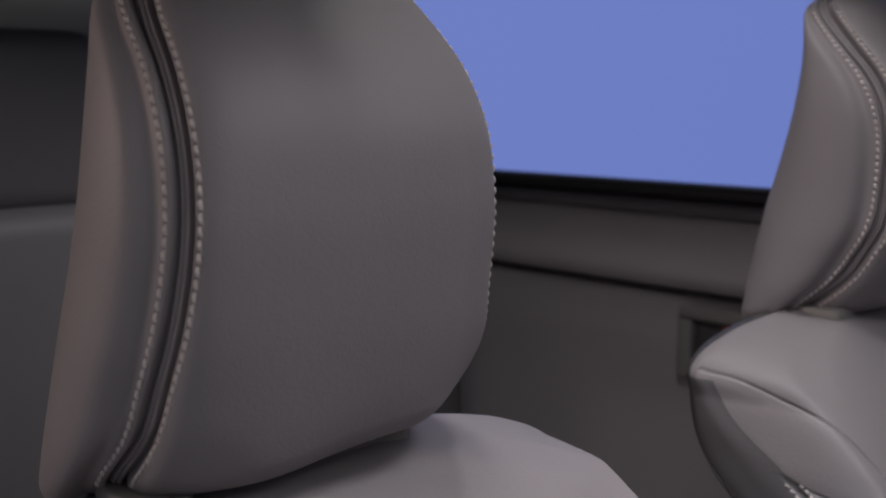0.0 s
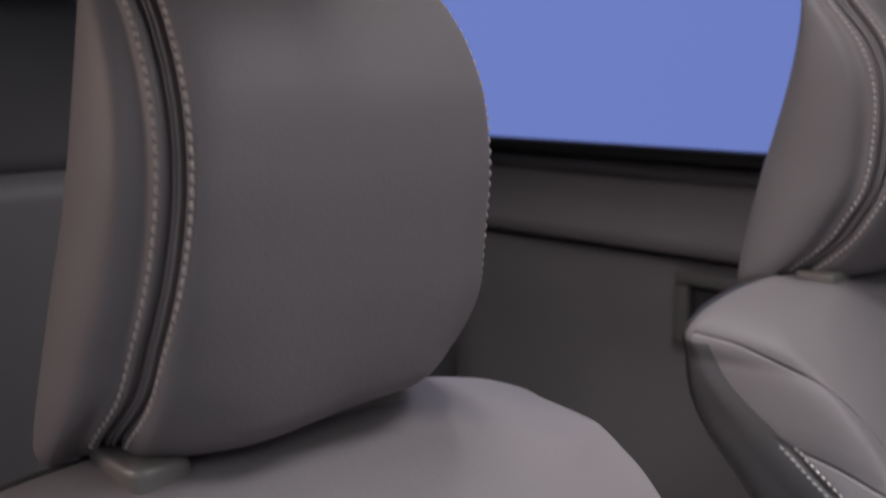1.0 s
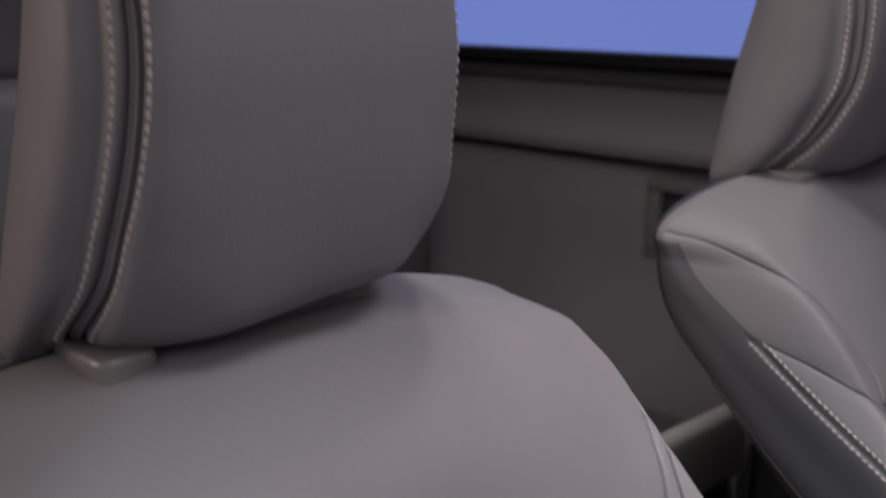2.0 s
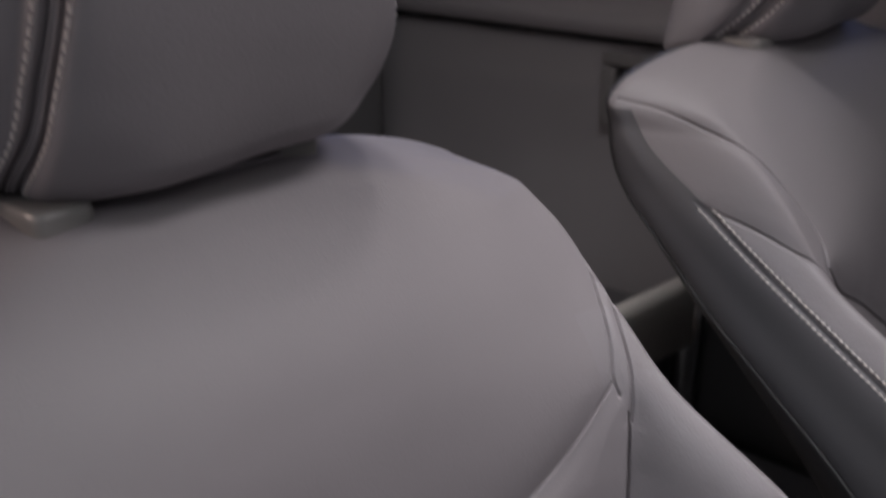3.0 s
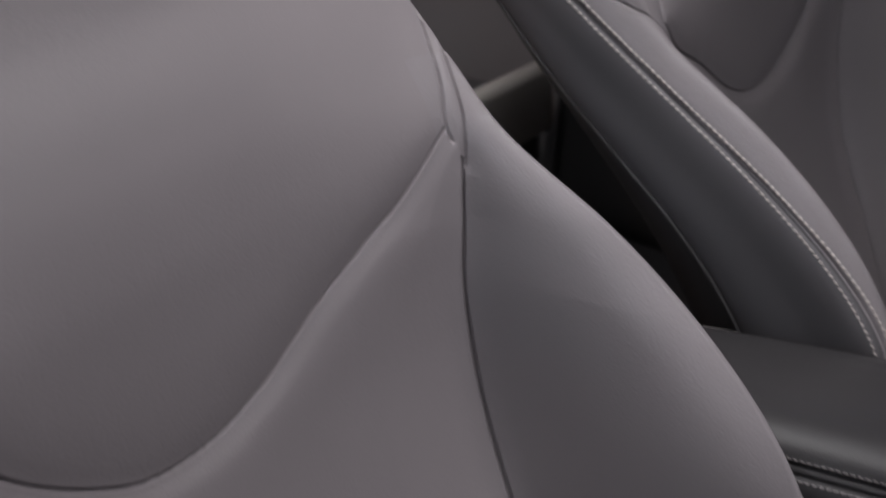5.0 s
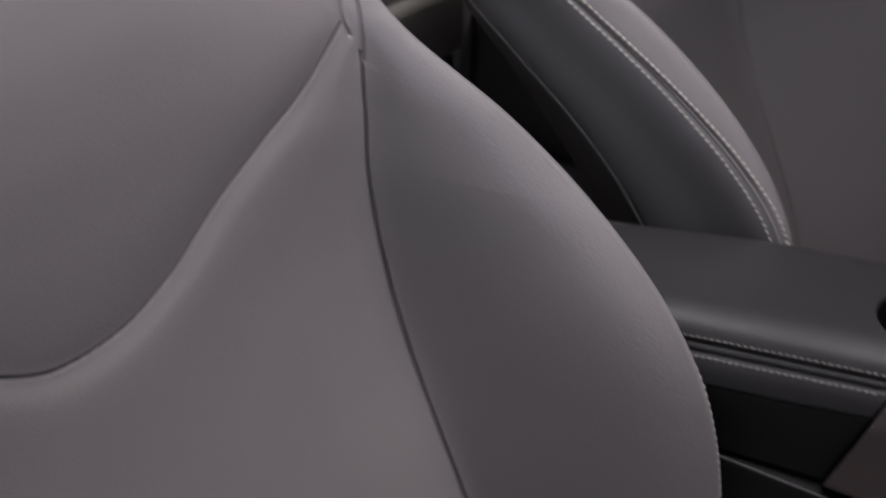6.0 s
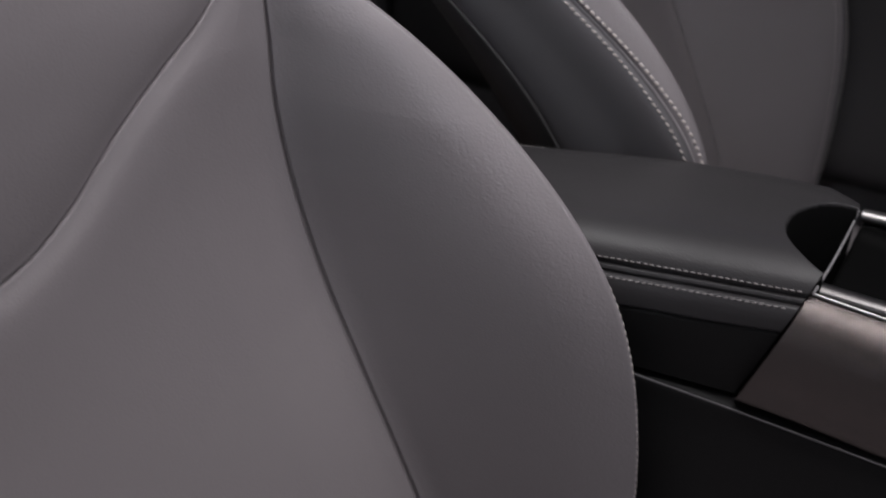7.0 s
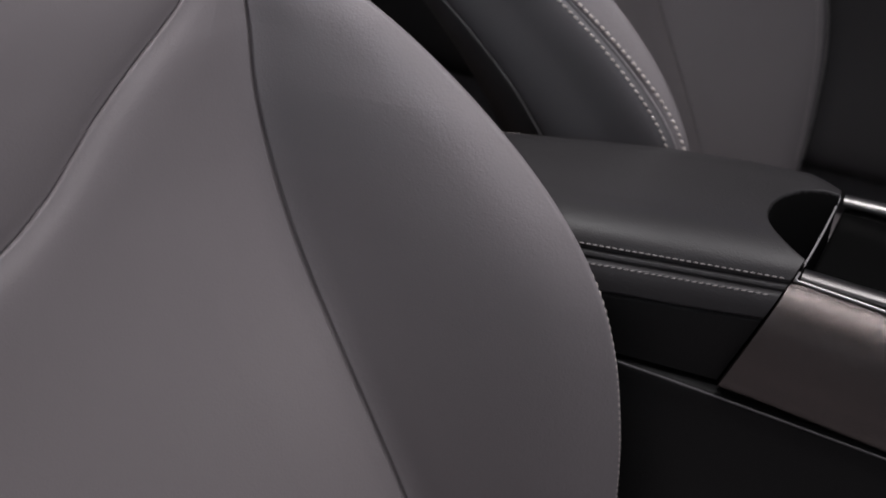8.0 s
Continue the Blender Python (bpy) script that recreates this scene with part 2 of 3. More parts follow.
# the curved seam under the upper panel, as (across, height), and the seams of the shoulder panels on the inner and outer side
U_LINE = [(-0.206, 0.7055), (-0.165, 0.664), (-0.128, 0.622), (-0.0926, 0.5950), (-0.0676, 0.5820), (-0.0397, 0.5770), (-0.003, 0.5805), (0.032, 0.5932), (0.070, 0.6165), (0.115, 0.6430), (0.166, 0.6700), (0.206, 0.7055)]
LEAF_TOP = {1: [(-0.030, 0.250, 0.806), (0.03, 0.248, 0.797), (0.06, 0.244, 0.788), (0.078, 0.2395, 0.780), (0.0915, 0.2355, 0.7705), (0.1121, 0.2245, 0.7525), (0.1301, 0.2145, 0.7292), (0.1417, 0.206, 0.7055), (0.146, 0.2066, 0.698)],
            -1: [(-0.062, 0.242, 0.824), (-0.02, 0.237, 0.822), (0.02, 0.233, 0.812), (0.05, 0.226, 0.8015), (0.08, 0.216, 0.784), (0.11, 0.205, 0.7515), (0.13, 0.199, 0.724), (0.1417, 0.204, 0.7055), (0.150, 0.205, 0.692)]}
LEAF_LOW = {1: [(0.046, 0.252, 0.752), (0.09, 0.2435, 0.7485), (0.1223, 0.2295, 0.7424), (0.1335, 0.2240, 0.7298), (0.1439, 0.2185, 0.7153), (0.1493, 0.2135, 0.7023), (0.152, 0.2110, 0.690), (0.1525, 0.2095, 0.680)],
            -1: [(0.046, 0.252, 0.746), (0.0834, 0.245, 0.7365), (0.1234, 0.238, 0.7225), (0.1350, 0.232, 0.7175), (0.145, 0.222, 0.710), (0.150, 0.2128, 0.7000), (0.152, 0.2106, 0.690)]}


def build_backrest(seat, centre, seam_shift=0.0, crest_shift=0.0, lift=0.0, broad=0.0, slope=0.0, flip=1, open_out=0.0, round_shoulder=0):
    """The padded backrest: outlines level by level, seams sunk into the padding, panels as parts."""
    top = 0.860
    fine = np.r_[np.linspace(0.05, 0.20, 12, endpoint=False), np.linspace(0.20, 0.57, 190, endpoint=False), np.linspace(0.57, 0.72, 190, endpoint=False), np.linspace(0.72, 0.83, 100, endpoint=False), top - 0.030 * (1 - np.linspace(0, 1, 36)) ** 2]
    tabs = {k: hermite(SEAT_Z, v, np.clip(fine, 0.20, 0.857)) for k, v in dict(c=CENTRE, cb=CREASE_B, cd=CREASE_DX, rb=CREST_B, rx=CREST_X, sb=SEAM_B, sx=SEAM_X, px=PIPE_X, bx=BACK_X).items()}
    low_down = np.clip((0.76 - fine) / 0.1, 0, 1)
    wider = broad * np.exp(-((fine - 0.805) / 0.035) ** 2)
    tabs["rb"] = tabs["rb"] + wider
    tabs["sb"] = tabs["sb"] + wider
    flare = np.exp(-((fine - 0.605) / 0.075) ** 2) * open_out
    tabs["rb"], tabs["sb"] = tabs["rb"] + 0.015 * flare, tabs["sb"] + 0.015 * flare
    tabs["rx"], tabs["sx"] = tabs["rx"] - 0.016 * flare, tabs["sx"] - 0.014 * flare
    for k in ("cb", "rb", "sb"):
        tabs[k] = tabs[k] * (1 - slope * np.clip((fine - 0.815) / 0.035, 0, 1))
    table = []
    for i in range(len(fine)):
        t = {k: v[i] for k, v in tabs.items()}
        rx, sx = t["rx"] + crest_shift * low_down[i], t["sx"] + seam_shift * low_down[i]
        w = t["sb"]
        cx, gap = t["c"] + t["cd"], t["rb"] - t["cb"]
        k = min(max((rx - cx) / 0.15, 0), 1)
        mid = (t["cb"] + (0.5 - 0.16 * k) * gap, cx + 0.5 * (rx - cx))
        brow = (t["cb"] + (0.8 - 0.22 * k) * gap, cx + (0.8 + 0.06 * k) * (rx - cx))
        table.append(np.array([(0, t["c"]), (t["cb"] * 0.55, t["c"] + t["cd"] * 0.25), (t["cb"], cx), mid, brow, (t["rb"], rx), (w, sx),
                               (w + 0.004, 0.5 * (sx + t["px"])), (w, t["px"]), (w * 0.90, t["px"] * 0.45 + t["bx"] * 0.55), (w * 0.55, t["bx"] + 0.004), (0, t["bx"])]))
    counts = (84, 110, 64, 30, 24, 26, 24, 18, 10, 10, 10)
    half = half_sections(fine, table, counts, 2)
    a, b = sum(counts[:2]) + 2, sum(counts[:5]) - 3
    for _ in range(240):
        half[:, a:b] = 0.25 * half[:, a - 1:b - 1] + 0.5 * half[:, a:b] + 0.25 * half[:, a + 1:b + 1]
    if round_shoulder:
        soft, b = half.copy(), sum(counts[:6]) - 3
        for _ in range(round_shoulder):
            soft[:, a:b] = 0.25 * soft[:, a - 1:b - 1] + 0.5 * soft[:, a:b] + 0.25 * soft[:, a + 1:b + 1]
        w = np.clip((fine - 0.69) / 0.05, 0, 1)[:, None, None]
        half = half + (soft - half) * w * w * (3 - 2 * w)
    g = np.concatenate([half, (half * (-1, 1))[:, -2:0:-1]], axis=1)
    nu = g.shape[1]
    grid = np.dstack([g[:, :, 1], g[:, :, 0], np.repeat(fine[:, None], nu, 1)])
    grid[:, :, 2] += lift * np.clip((fine[:, None] - 0.77) / 0.09, 0, 1) ** 1.5
    nrm = grid_normals(grid)
    if nrm[10, 0, 0] < 0:
        nrm = -nrm
    marks = np.cumsum((0,) + counts)
    seam_col, pipe_col = marks[6], marks[8]
    pts = grid.reshape(-1, 3)
    col = np.tile(np.minimum(np.arange(nu), nu - np.arange(nu)), (len(fine), 1))
    dip = np.zeros(len(pts))
    front = (col.reshape(-1) < marks[7])
    whole = pts[front]

    def surface(b, z):
        return whole[np.argmin((whole[:, 1] - b) ** 2 + (whole[:, 2] - z) ** 2)]

    u_line = snap(whole, [surface(b * flip, z) for b, z in U_LINE[::flip]], 320)
    down = grid[fine < 0.686, marks[2]]
    leaf_top, leaf_low = ({k: snap(whole, [(x, k * b, z) for x, b, z in rows[k]]) for k in (1, -1)} for rows in (LEAF_TOP, LEAF_LOW))
    both_down = np.concatenate([down, down * (1, -1, 1)])
    lines = [(u_line, 0.0034, 0.0010, 0.0016, 0.010), (both_down, 0.0032, 0.0007, 0.0008, 0.007)]
    lines += [(leaf_top[k], 0.0026, 0.0012, 0.0012, 0.008) for k in (1, -1)] + [(leaf_low[k], 0.0024, 0.0011, 0.0012, 0.008) for k in (1, -1)]
    for line, deep, wide, soft_deep, soft_wide in lines:
        d = distance_to(pts, line)
        d[~front] = 9
        if line is u_line:
            from_u = d.reshape(len(fine), nu)
        if line is both_down:
            from_down = d.reshape(len(fine), nu)
        dip = np.maximum(dip, groove(d, deep, wide) + groove(d, soft_deep, soft_wide))
    dip = dip.reshape(len(fine), nu)
    # the sewn side seam: two narrow furrows beside a raised welt, below the leaf
    arc = np.zeros((len(fine), nu))
    step = np.linalg.norm(np.diff(grid, axis=1), axis=2)
    run = np.concatenate([np.zeros((len(fine), 1)), np.cumsum(step, axis=1)], axis=1)
    mirror = nu - seam_col
    ahead = 0.0215 * np.clip((0.56 - fine) / 0.06, 0, 1)
    outer = (run[:, seam_col] - ahead)[:, None]
    arc = np.minimum(np.abs(run - outer), np.abs(run - run[:, mirror:mirror + 1]))
    low = np.clip((0.752 - fine) / 0.012, 0, 1)[:, None]
    dip += low * (groove(arc - 0.0030, 0.0022, 0.0014) + groove(arc, 0.0010, 0.0010) + groove(arc, 0.0012, 0.0075))
    pipe = np.minimum(np.abs(run - run[:, pipe_col:pipe_col + 1]), np.abs(run - run[:, nu - pipe_col:nu - pipe_col + 1]))
    dip += groove(pipe, 0.0012, 0.0030)
    # padding: the insert swells out of its seams, the panels round it sink towards them
    bb, zz, xx = np.abs(grid[:, :, 1]), grid[:, :, 2], grid[:, :, 0]
    u_z = np.interp(grid[:, :, 1], u_line[:, 1], u_line[:, 2])
    insert = (zz < u_z) & (col < marks[2])
    upper = (zz >= u_z) & (bb < 0.21)
    side = (col >= marks[2]) & (zz < 0.705)
    swell = 0.0030 * (1 - np.exp(-(np.minimum(from_u, from_down) / 0.020) ** 2))
    fade = np.clip((0.704 - zz) / 0.06, 0, 1)
    inside = np.maximum(groove(from_u, 0.0036, 0.009), groove(from_down, 0.0008, 0.0050)) - swell
    dip += fade * (np.where(insert, inside, 0) + np.where(upper, groove(from_u, 0.0036, 0.026), 0) + np.where(side, groove(from_down, 0.0055, 0.022), 0))
    sunk = grid - nrm * dip[:, :, None]
    n2 = grid_normals(sunk)
    if n2[10, 0, 0] < 0:
        n2 = -n2
    # regions
    reg = np.where(zz > u_z, 0, 1)
    low_z, top_z = (np.where(grid[:, :, 1] > 0, *(np.interp(xx, rows[k][:, 0], rows[k][:, 2]) for k in (1, -1))) for rows in (leaf_low, leaf_top))
    reg = np.where((zz < 0.712) & (col >= marks[2]), 2, reg)
    reg = np.where((bb > 0.198) & (zz >= 0.70) & (zz < top_z) & (zz > low_z), 3, reg)
    reg = np.where((bb > 0.198) & (zz >= 0.70) & (zz <= low_z) & (xx > 0.04), 2, reg)
    reg = np.where((reg == 2) & (grid[:, :, 1] < 0), 6, reg)
    reg = np.where((reg == 3) & (grid[:, :, 1] < 0), 7, reg)
    beyond = np.where(grid[:, :, 1] > 0, run >= outer, col >= seam_col)
    reg = np.where(beyond & (fine[:, None] < 0.815), 4, reg)
    reg = np.where((reg == 4) & (grid[:, :, 1] < 0), 8, reg)
    reg = np.where(col >= pipe_col, 5, reg)
    names = {0: ("upper_panel", LEATHER, ""), 1: ("insert_panel", LEATHER, ""), 2: ("bolster", BOLSTER, ""), 6: ("bolster", BOLSTER, ""),
             3: ("shoulder_panel", LEATHER, ""), 7: ("shoulder_panel", LEATHER, ""), 4: ("side_panel", CHARCOAL, "dark charcoal leather side panel"),
             8: ("side_panel", CHARCOAL, "dark charcoal leather side panel"), 5: ("back_shell", DARK, "dark plastic back shell")}
    origin = np.array([0, centre, 0])
    split_grid(sunk, n2, reg, names, seat, origin)
    # piping between side panel and shell
    for sign in (1, -1):
        path = [(grid[i, pipe_col] * (1, sign, 1)) + origin for i in range(20, len(fine), 6) if fine[i] < 0.745]
        swept(path, (0, 1, 0), (0.0017, 0.0017), "piping", PIPING, seat, "dark leather piping", 120)
    # stitches on both sides of the side seam
    rows = np.where((fine > 0.23) & (fine < 0.748))[0]
    for sign in (1, -1):
        for off in (-0.0078, 0.0078):
            line, nn = [], []
            for i in rows:
                want = run[i, seam_col] + off - ahead[i] if sign > 0 else run[i, nu - seam_col] - off
                p = [np.interp(want, run[i], sunk[i, :, k]) for k in range(3)]
                q = [np.interp(want, run[i], n2[i, :, k]) for k in range(3)]
                line.append(p)
                nn.append(q)
            stitches("stitching", np.array(line) + origin, np.array(nn), seat, thick=(0.0014 if off < 0 else 0.0010) if sign < 0 else 0.0005, slant=0.0 if off < 0 else 0.25)


REST_Z = [0.874, 0.90, 0.935, 0.98, 1.03, 1.07, 1.10, 1.13, 1.16, 1.185]
REST_SX = [-0.050, -0.006, 0.018, 0.036, 0.043, 0.035, 0.018, -0.010, -0.040, -0.062]
REST_SB = [0.109, 0.1105, 0.1095, 0.1065, 0.104, 0.102, 0.099, 0.093, 0.081, 0.062]
REST_FX = [0.030, 0.042, 0.053, 0.063, 0.068, 0.062, 0.047, 0.022, -0.006, -0.032]
REST_BULGE = [0.026, 0.025, 0.022, 0.019, 0.017, 0.015, 0.013, 0.012, 0.010, 0.008]
REST_RX = [-0.108, -0.104, -0.096, -0.084, -0.071, -0.063, -0.060, -0.060, -0.066, -0.078]


def build_headrest(seat, centre, forward=0.0):
    rest = empty("headrest", "grey leather headrest with double pale stitched seams", "headrest", "headrests", at=(0, centre, 0.87))
    bottom, top = 0.874, 1.188
    fine = np.r_[bottom + 0.02 * np.linspace(0, 1, 22, endpoint=False) ** 2, np.linspace(bottom + 0.02, top - 0.03, 130, endpoint=False), top - 0.03 * (1 - np.linspace(0, 1, 24)) ** 2]
    tab = {k: hermite(REST_Z, v, np.clip(fine, 0.874, 1.185)) for k, v in dict(sx=REST_SX, sb=REST_SB, fx=REST_FX, rx=REST_RX, bulge=REST_BULGE).items()}
    table = []
    for i, z in enumerate(fine):
        sx, sb, fx, rx, bu = (tab[k][i] for k in ("sx", "sb", "fx", "rx", "bulge"))
        sx += forward * math.exp(-((z - 0.95) / 0.045) ** 2)
        p = np.array([(0, fx), (sb * 0.6, fx - 0.003), (sb * 0.93, sx + 0.45 * (fx - sx)), (sb, sx), (sb + bu, sx - 0.32 * (sx - rx)), (sb + bu * 0.85, sx - 0.78 * (sx - rx)), (sb - 0.012 + bu * 0.3, rx), (sb * 0.4, rx - 0.006), (0, rx - 0.007)])
        lo, hi = z - bottom, top - z
        inset = 0.0
        if lo < 0.016:
            inset = 0.016 - math.sqrt(max(0.016**2 - (0.016 - lo) ** 2, 0))
        if hi < 0.03:
            inset = 0.05 - 0.05 * math.sqrt(max(1 - (1 - hi / 0.03) ** 2, 0))
        mid = np.array([0, 0.5 * (fx + rx)])
        size = np.array([sb + bu, 0.5 * (fx - rx)])
        p = mid + (p - mid) * np.maximum(1 - inset / size, 0.02)
        table.append(p)
    counts = (30, 44, 44, 54, 24, 16, 12, 8)
    half = half_sections(fine, table, counts)
    fuller = half * np.dstack([1 + 0.05 * np.exp(-((fine - 0.932) / 0.024) ** 2), np.ones(len(fine))]).transpose(1, 0, 2)
    g = np.concatenate([fuller, (half * (-1, 1))[:, -2:0:-1]], axis=1)
    nu = g.shape[1]
    grid = np.dstack([g[:, :, 1], g[:, :, 0], np.repeat(fine[:, None], nu, 1)])
    droop = np.clip((0.97 - grid[:, :, 2]) / 0.09, 0, 1)
    grid[:, :, 2] -= 0.003 + droop * 0.22 * np.clip(0.03 - grid[:, :, 0], 0, 0.12)
    inward = np.clip((grid[:, :, 1] + 0.06) / 0.11, 0, 1)
    grid[:, :, 2] += 0.008 * inward * inward * (3 - 2 * inward) * np.clip((0.95 - grid[:, :, 2]) / 0.06, 0, 1)
    nrm = grid_normals(grid)
    if nrm[60, 0, 0] < 0:
        nrm = -nrm
    seam_col = sum(counts[:3])
    step = np.linalg.norm(np.diff(grid, axis=1), axis=2)
    run = np.concatenate([np.zeros((len(fine), 1)), np.cumsum(step, axis=1)], axis=1)
    ahead = 0.0066
    inner = np.where(np.arange(nu) < nu // 2, run - run[:, seam_col:seam_col + 1] + ahead, run[:, nu - seam_col:nu - seam_col + 1] - run)
    away = np.abs(inner - 0.0016)
    dip = groove(away - 0.0042, 0.0060, 0.0018) + groove(away, 0.0026, 0.0014) + groove(away, 0.0034, 0.0100)
    dip += groove(inner + 0.0092, 0.0009, 0.0013) + groove(inner - 0.0124, 0.0009, 0.0013) + groove(inner - 0.0200, 0.0060, 0.0090)
    sunk = grid - nrm * dip[:, :, None]
    n2 = grid_normals(sunk)
    if n2[60, 0, 0] < 0:
        n2 = -n2
    col = np.tile(np.minimum(np.arange(nu), nu - np.arange(nu)), (len(fine), 1))
    reg = np.where(inner < 0, 0, np.where(grid[:, :, 1] > 0, 1, 2))
    origin = np.array([0, centre, 0])
    split_grid(sunk, n2, reg, {0: ("front_panel", LEATHER, ""), 1: ("side_panel", LEATHER, ""), 2: ("side_panel", LEATHER, "")}, rest, origin)
    # closing pieces
    for name, row in (("underside", 0), ("crown", len(fine) - 1)):
        ring = sunk[row] + origin
        link_mesh(name, mesh_of(name, ring, [tuple(range(nu)) if row else tuple(reversed(range(nu)))]), LEATHER, rest)
    rows = np.where((fine > 0.880) & (fine < 1.165))[0]
    for sign in (1, -1):
        for off in (-0.0092, 0.0124):
            line, nn = [], []
            for i in rows:
                want = run[i, seam_col] + off - ahead if sign > 0 else run[i, nu - seam_col] - off
                p = [np.interp(want, run[i], sunk[i, :, k]) for k in range(3)]
                q = [np.interp(want, run[i], n2[i, :, k]) for k in range(3)]
                line.append(p)
                nn.append(q)
            stitches("stitching", np.array(line) + origin, np.array(nn), rest, long=0.0060, thick=0.00135, slant=0.25)
    for y in (-0.080, 0.060):
        bm = bmesh.new()
        bmesh.ops.create_cone(bm, segments=20, radius1=0.006, radius2=0.006, depth=0.10, cap_ends=True)
        bmesh.ops.translate(bm, verts=bm.verts, vec=(-0.035, centre + y, 0.860))
        part("post", bm, CHROME, rest, "chrome headrest post")
    return rest


def guide(seat, x0, y0, lift):
    """The oval plastic sleeve round a headrest post, on the seat's top."""
    bm = bmesh.new()
    rings = []
    for z, grow in ((0.830, 0.0), (0.856, 0.0), (0.8602, -0.0005), (0.8618, -0.0018), (0.8625, -0.004)):
        ring = []
        for k in range(40):
            t = k * math.tau / 40
            cx, sy = math.cos(t), math.sin(t)
            x = math.copysign(abs(cx) ** 0.36, cx) * (0.031 + grow) + x0
            b = math.copysign(abs(sy) ** 0.36, sy) * (0.0185 + grow)
            ring.append(bm.verts.new((x, y0 + b, z + lift)))
        rings.append(ring)
    for a, b in zip(rings, rings[1:]):
        for j in range(40):
            bm.faces.new((a[j], a[(j + 1) % 40], b[(j + 1) % 40], b[j]))
    bm.faces.new(rings[-1])
    bm.faces.new(rings[0][::-1])
    part("post_guide", bm, SLEEVE, seat, "satin grey headrest guide")


def build_cushion(seat, centre):
    bm = rounded_box((0.26, centre - 0.16, 0.05), (0.80, centre + 0.16, 0.150), 0.035, 5)
    part("seat_cushion", bm, LEATHER, seat)
    for s in (-1, 1):
        lo, hi = sorted((centre + s * 0.163, centre + s * 0.255))
        bm = rounded_box((0.27, lo, 0.04), (0.80, hi, 0.175), 0.04, 5)
        part("cushion_bolster", bm, LEATHER, seat)
    part("seat_base", rounded_box((0.22, centre - 0.22, 0.02), (0.76, centre + 0.22, 0.055), 0.02, 3), DARK, seat, "dark plastic seat base")


NEAR, FAR = 0.108, 0.826
for centre, words in ((NEAR, "grey leather front seat with bolsters beside the console"), (FAR, "grey leather front seat with dark charcoal side panel")):
    seat = empty("front_seat", words, "car seat", "front seats", at=(0.3, centre, 0.0))
    if centre == NEAR:
        lift = 0.003
        build_backrest(seat, centre, lift=lift, broad=0.0038, slope=0.17, open_out=1.0)
    else:
        lift = 0.012
        build_backrest(seat, centre, -0.008, -0.028, lift, -0.0018, 0.0, -1, round_shoulder=420)
    guide(seat, -0.028, centre - 0.092, lift * 0.8)
    guide(seat, -0.046, centre + 0.074, lift * 0.8 + 0.004)
    build_cushion(seat, centre)
    build_headrest(seat, centre + 0.0045, 0.0 if centre == NEAR else 0.010)


# ---- car body ---------------------------------------------------------------
def box_structure(name, lo, hi, mat, r=0.004, label="", seg=2, category=""):
    return tagged(part(name, rounded_box(lo, hi, r, seg), mat), label, category, kind="structure")


def extruded(profile, axis_lo, axis_hi, steps=1, bend=None):
    """A closed outline of (y, z) points swept along x; bend(x) moves it."""
    bm = bmesh.new()
    rings = []
    for k in range(steps + 1):
        x = axis_lo + (axis_hi - axis_lo) * k / steps
        dy, dz = bend(x) if bend else (0, 0)
        rings.append([bm.verts.new((x, y + dy, z + dz)) for y, z in profile])
    n = len(profile)
    for a, b in zip(rings, rings[1:]):
        for j in range(n):
            bm.faces.new((a[j], a[(j + 1) % n], b[(j + 1) % n], b[j]))
    bm.faces.new(rings[0][::-1])
    bm.faces.new(rings[-1])
    bmesh.ops.recalc_face_normals(bm, faces=bm.faces[:])
    return bm


def smooth_outline(points, n=48):
    p = np.array(list(points) + [points[0]], float)
    return [tuple(v) for v in resample(p, n + 1)[:-1]]


floor = box_structure("floor", (-2.0, -0.75, -0.05), (1.8, 1.25, 0.0), CARPET, label="black carpeted cabin floor")

# far side: lower quarter panel, upper trim with its groove, window sill and seal
box_structure("wall_far", (-2.0, 1.185, 0.0), (1.8, 1.26, 0.905), TRIM, label="grey inner side of the car body")
lower = [(1.20, 0.18), (1.105, 0.20), (1.092, 0.40), (1.098, 0.60), (1.108, 0.735), (1.120, 0.760), (1.20, 0.762)]
tagged(part("quarter_panel", extruded(smooth_outline(lower, 56), -1.55, -0.253, 1), PANEL), "dark grey moulded rear side panel", "side panel", kind="structure")
# dark material here stands in for the shade down in the foot area
tagged(part("door_panel", extruded(smooth_outline(lower, 56), -0.247, 1.5, 1), DARK), "moulded door panel, darkened for the shade of the foot area", "door panel", kind="structure")
upper = [(1.21, 0.778), (1.145, 0.778), (1.118, 0.783), (1.106, 0.80), (1.114, 0.835), (1.136, 0.868), (1.150, 0.884), (1.21, 0.888)]
tagged(part("trim_upper", extruded(smooth_outline(upper, 56), -1.6, 1.5, 1), TRIM), "dark grey padded upper side trim", "side trim", kind="structure")
ledge = [(1.21, 0.8885), (1.155, 0.8885), (1.140, 0.893), (1.136, 0.902), (1.144, 0.910), (1.160, 0.913), (1.21, 0.914)]
tagged(part("trim_ledge", extruded(smooth_outline(ledge, 40), -1.6, 1.5, 1), SEAL), "dark grey window ledge above the padded trim", "window ledge", kind="structure")
seal = [(1.20, 0.9145), (1.165, 0.9145), (1.150, 0.918), (1.147, 0.926), (1.152, 0.935), (1.165, 0.938), (1.20, 0.93)]
tagged(part("trim_seal", extruded(smooth_outline(seal, 40), -1.6, 1.5, 1), RUBBER), "black rubber window seal", "window seal", kind="structure")
box_structure("trim_groove", (-1.6, 1.172, 0.745), (1.5, 1.19, 0.787), RUBBER, label="dark groove between side trims")

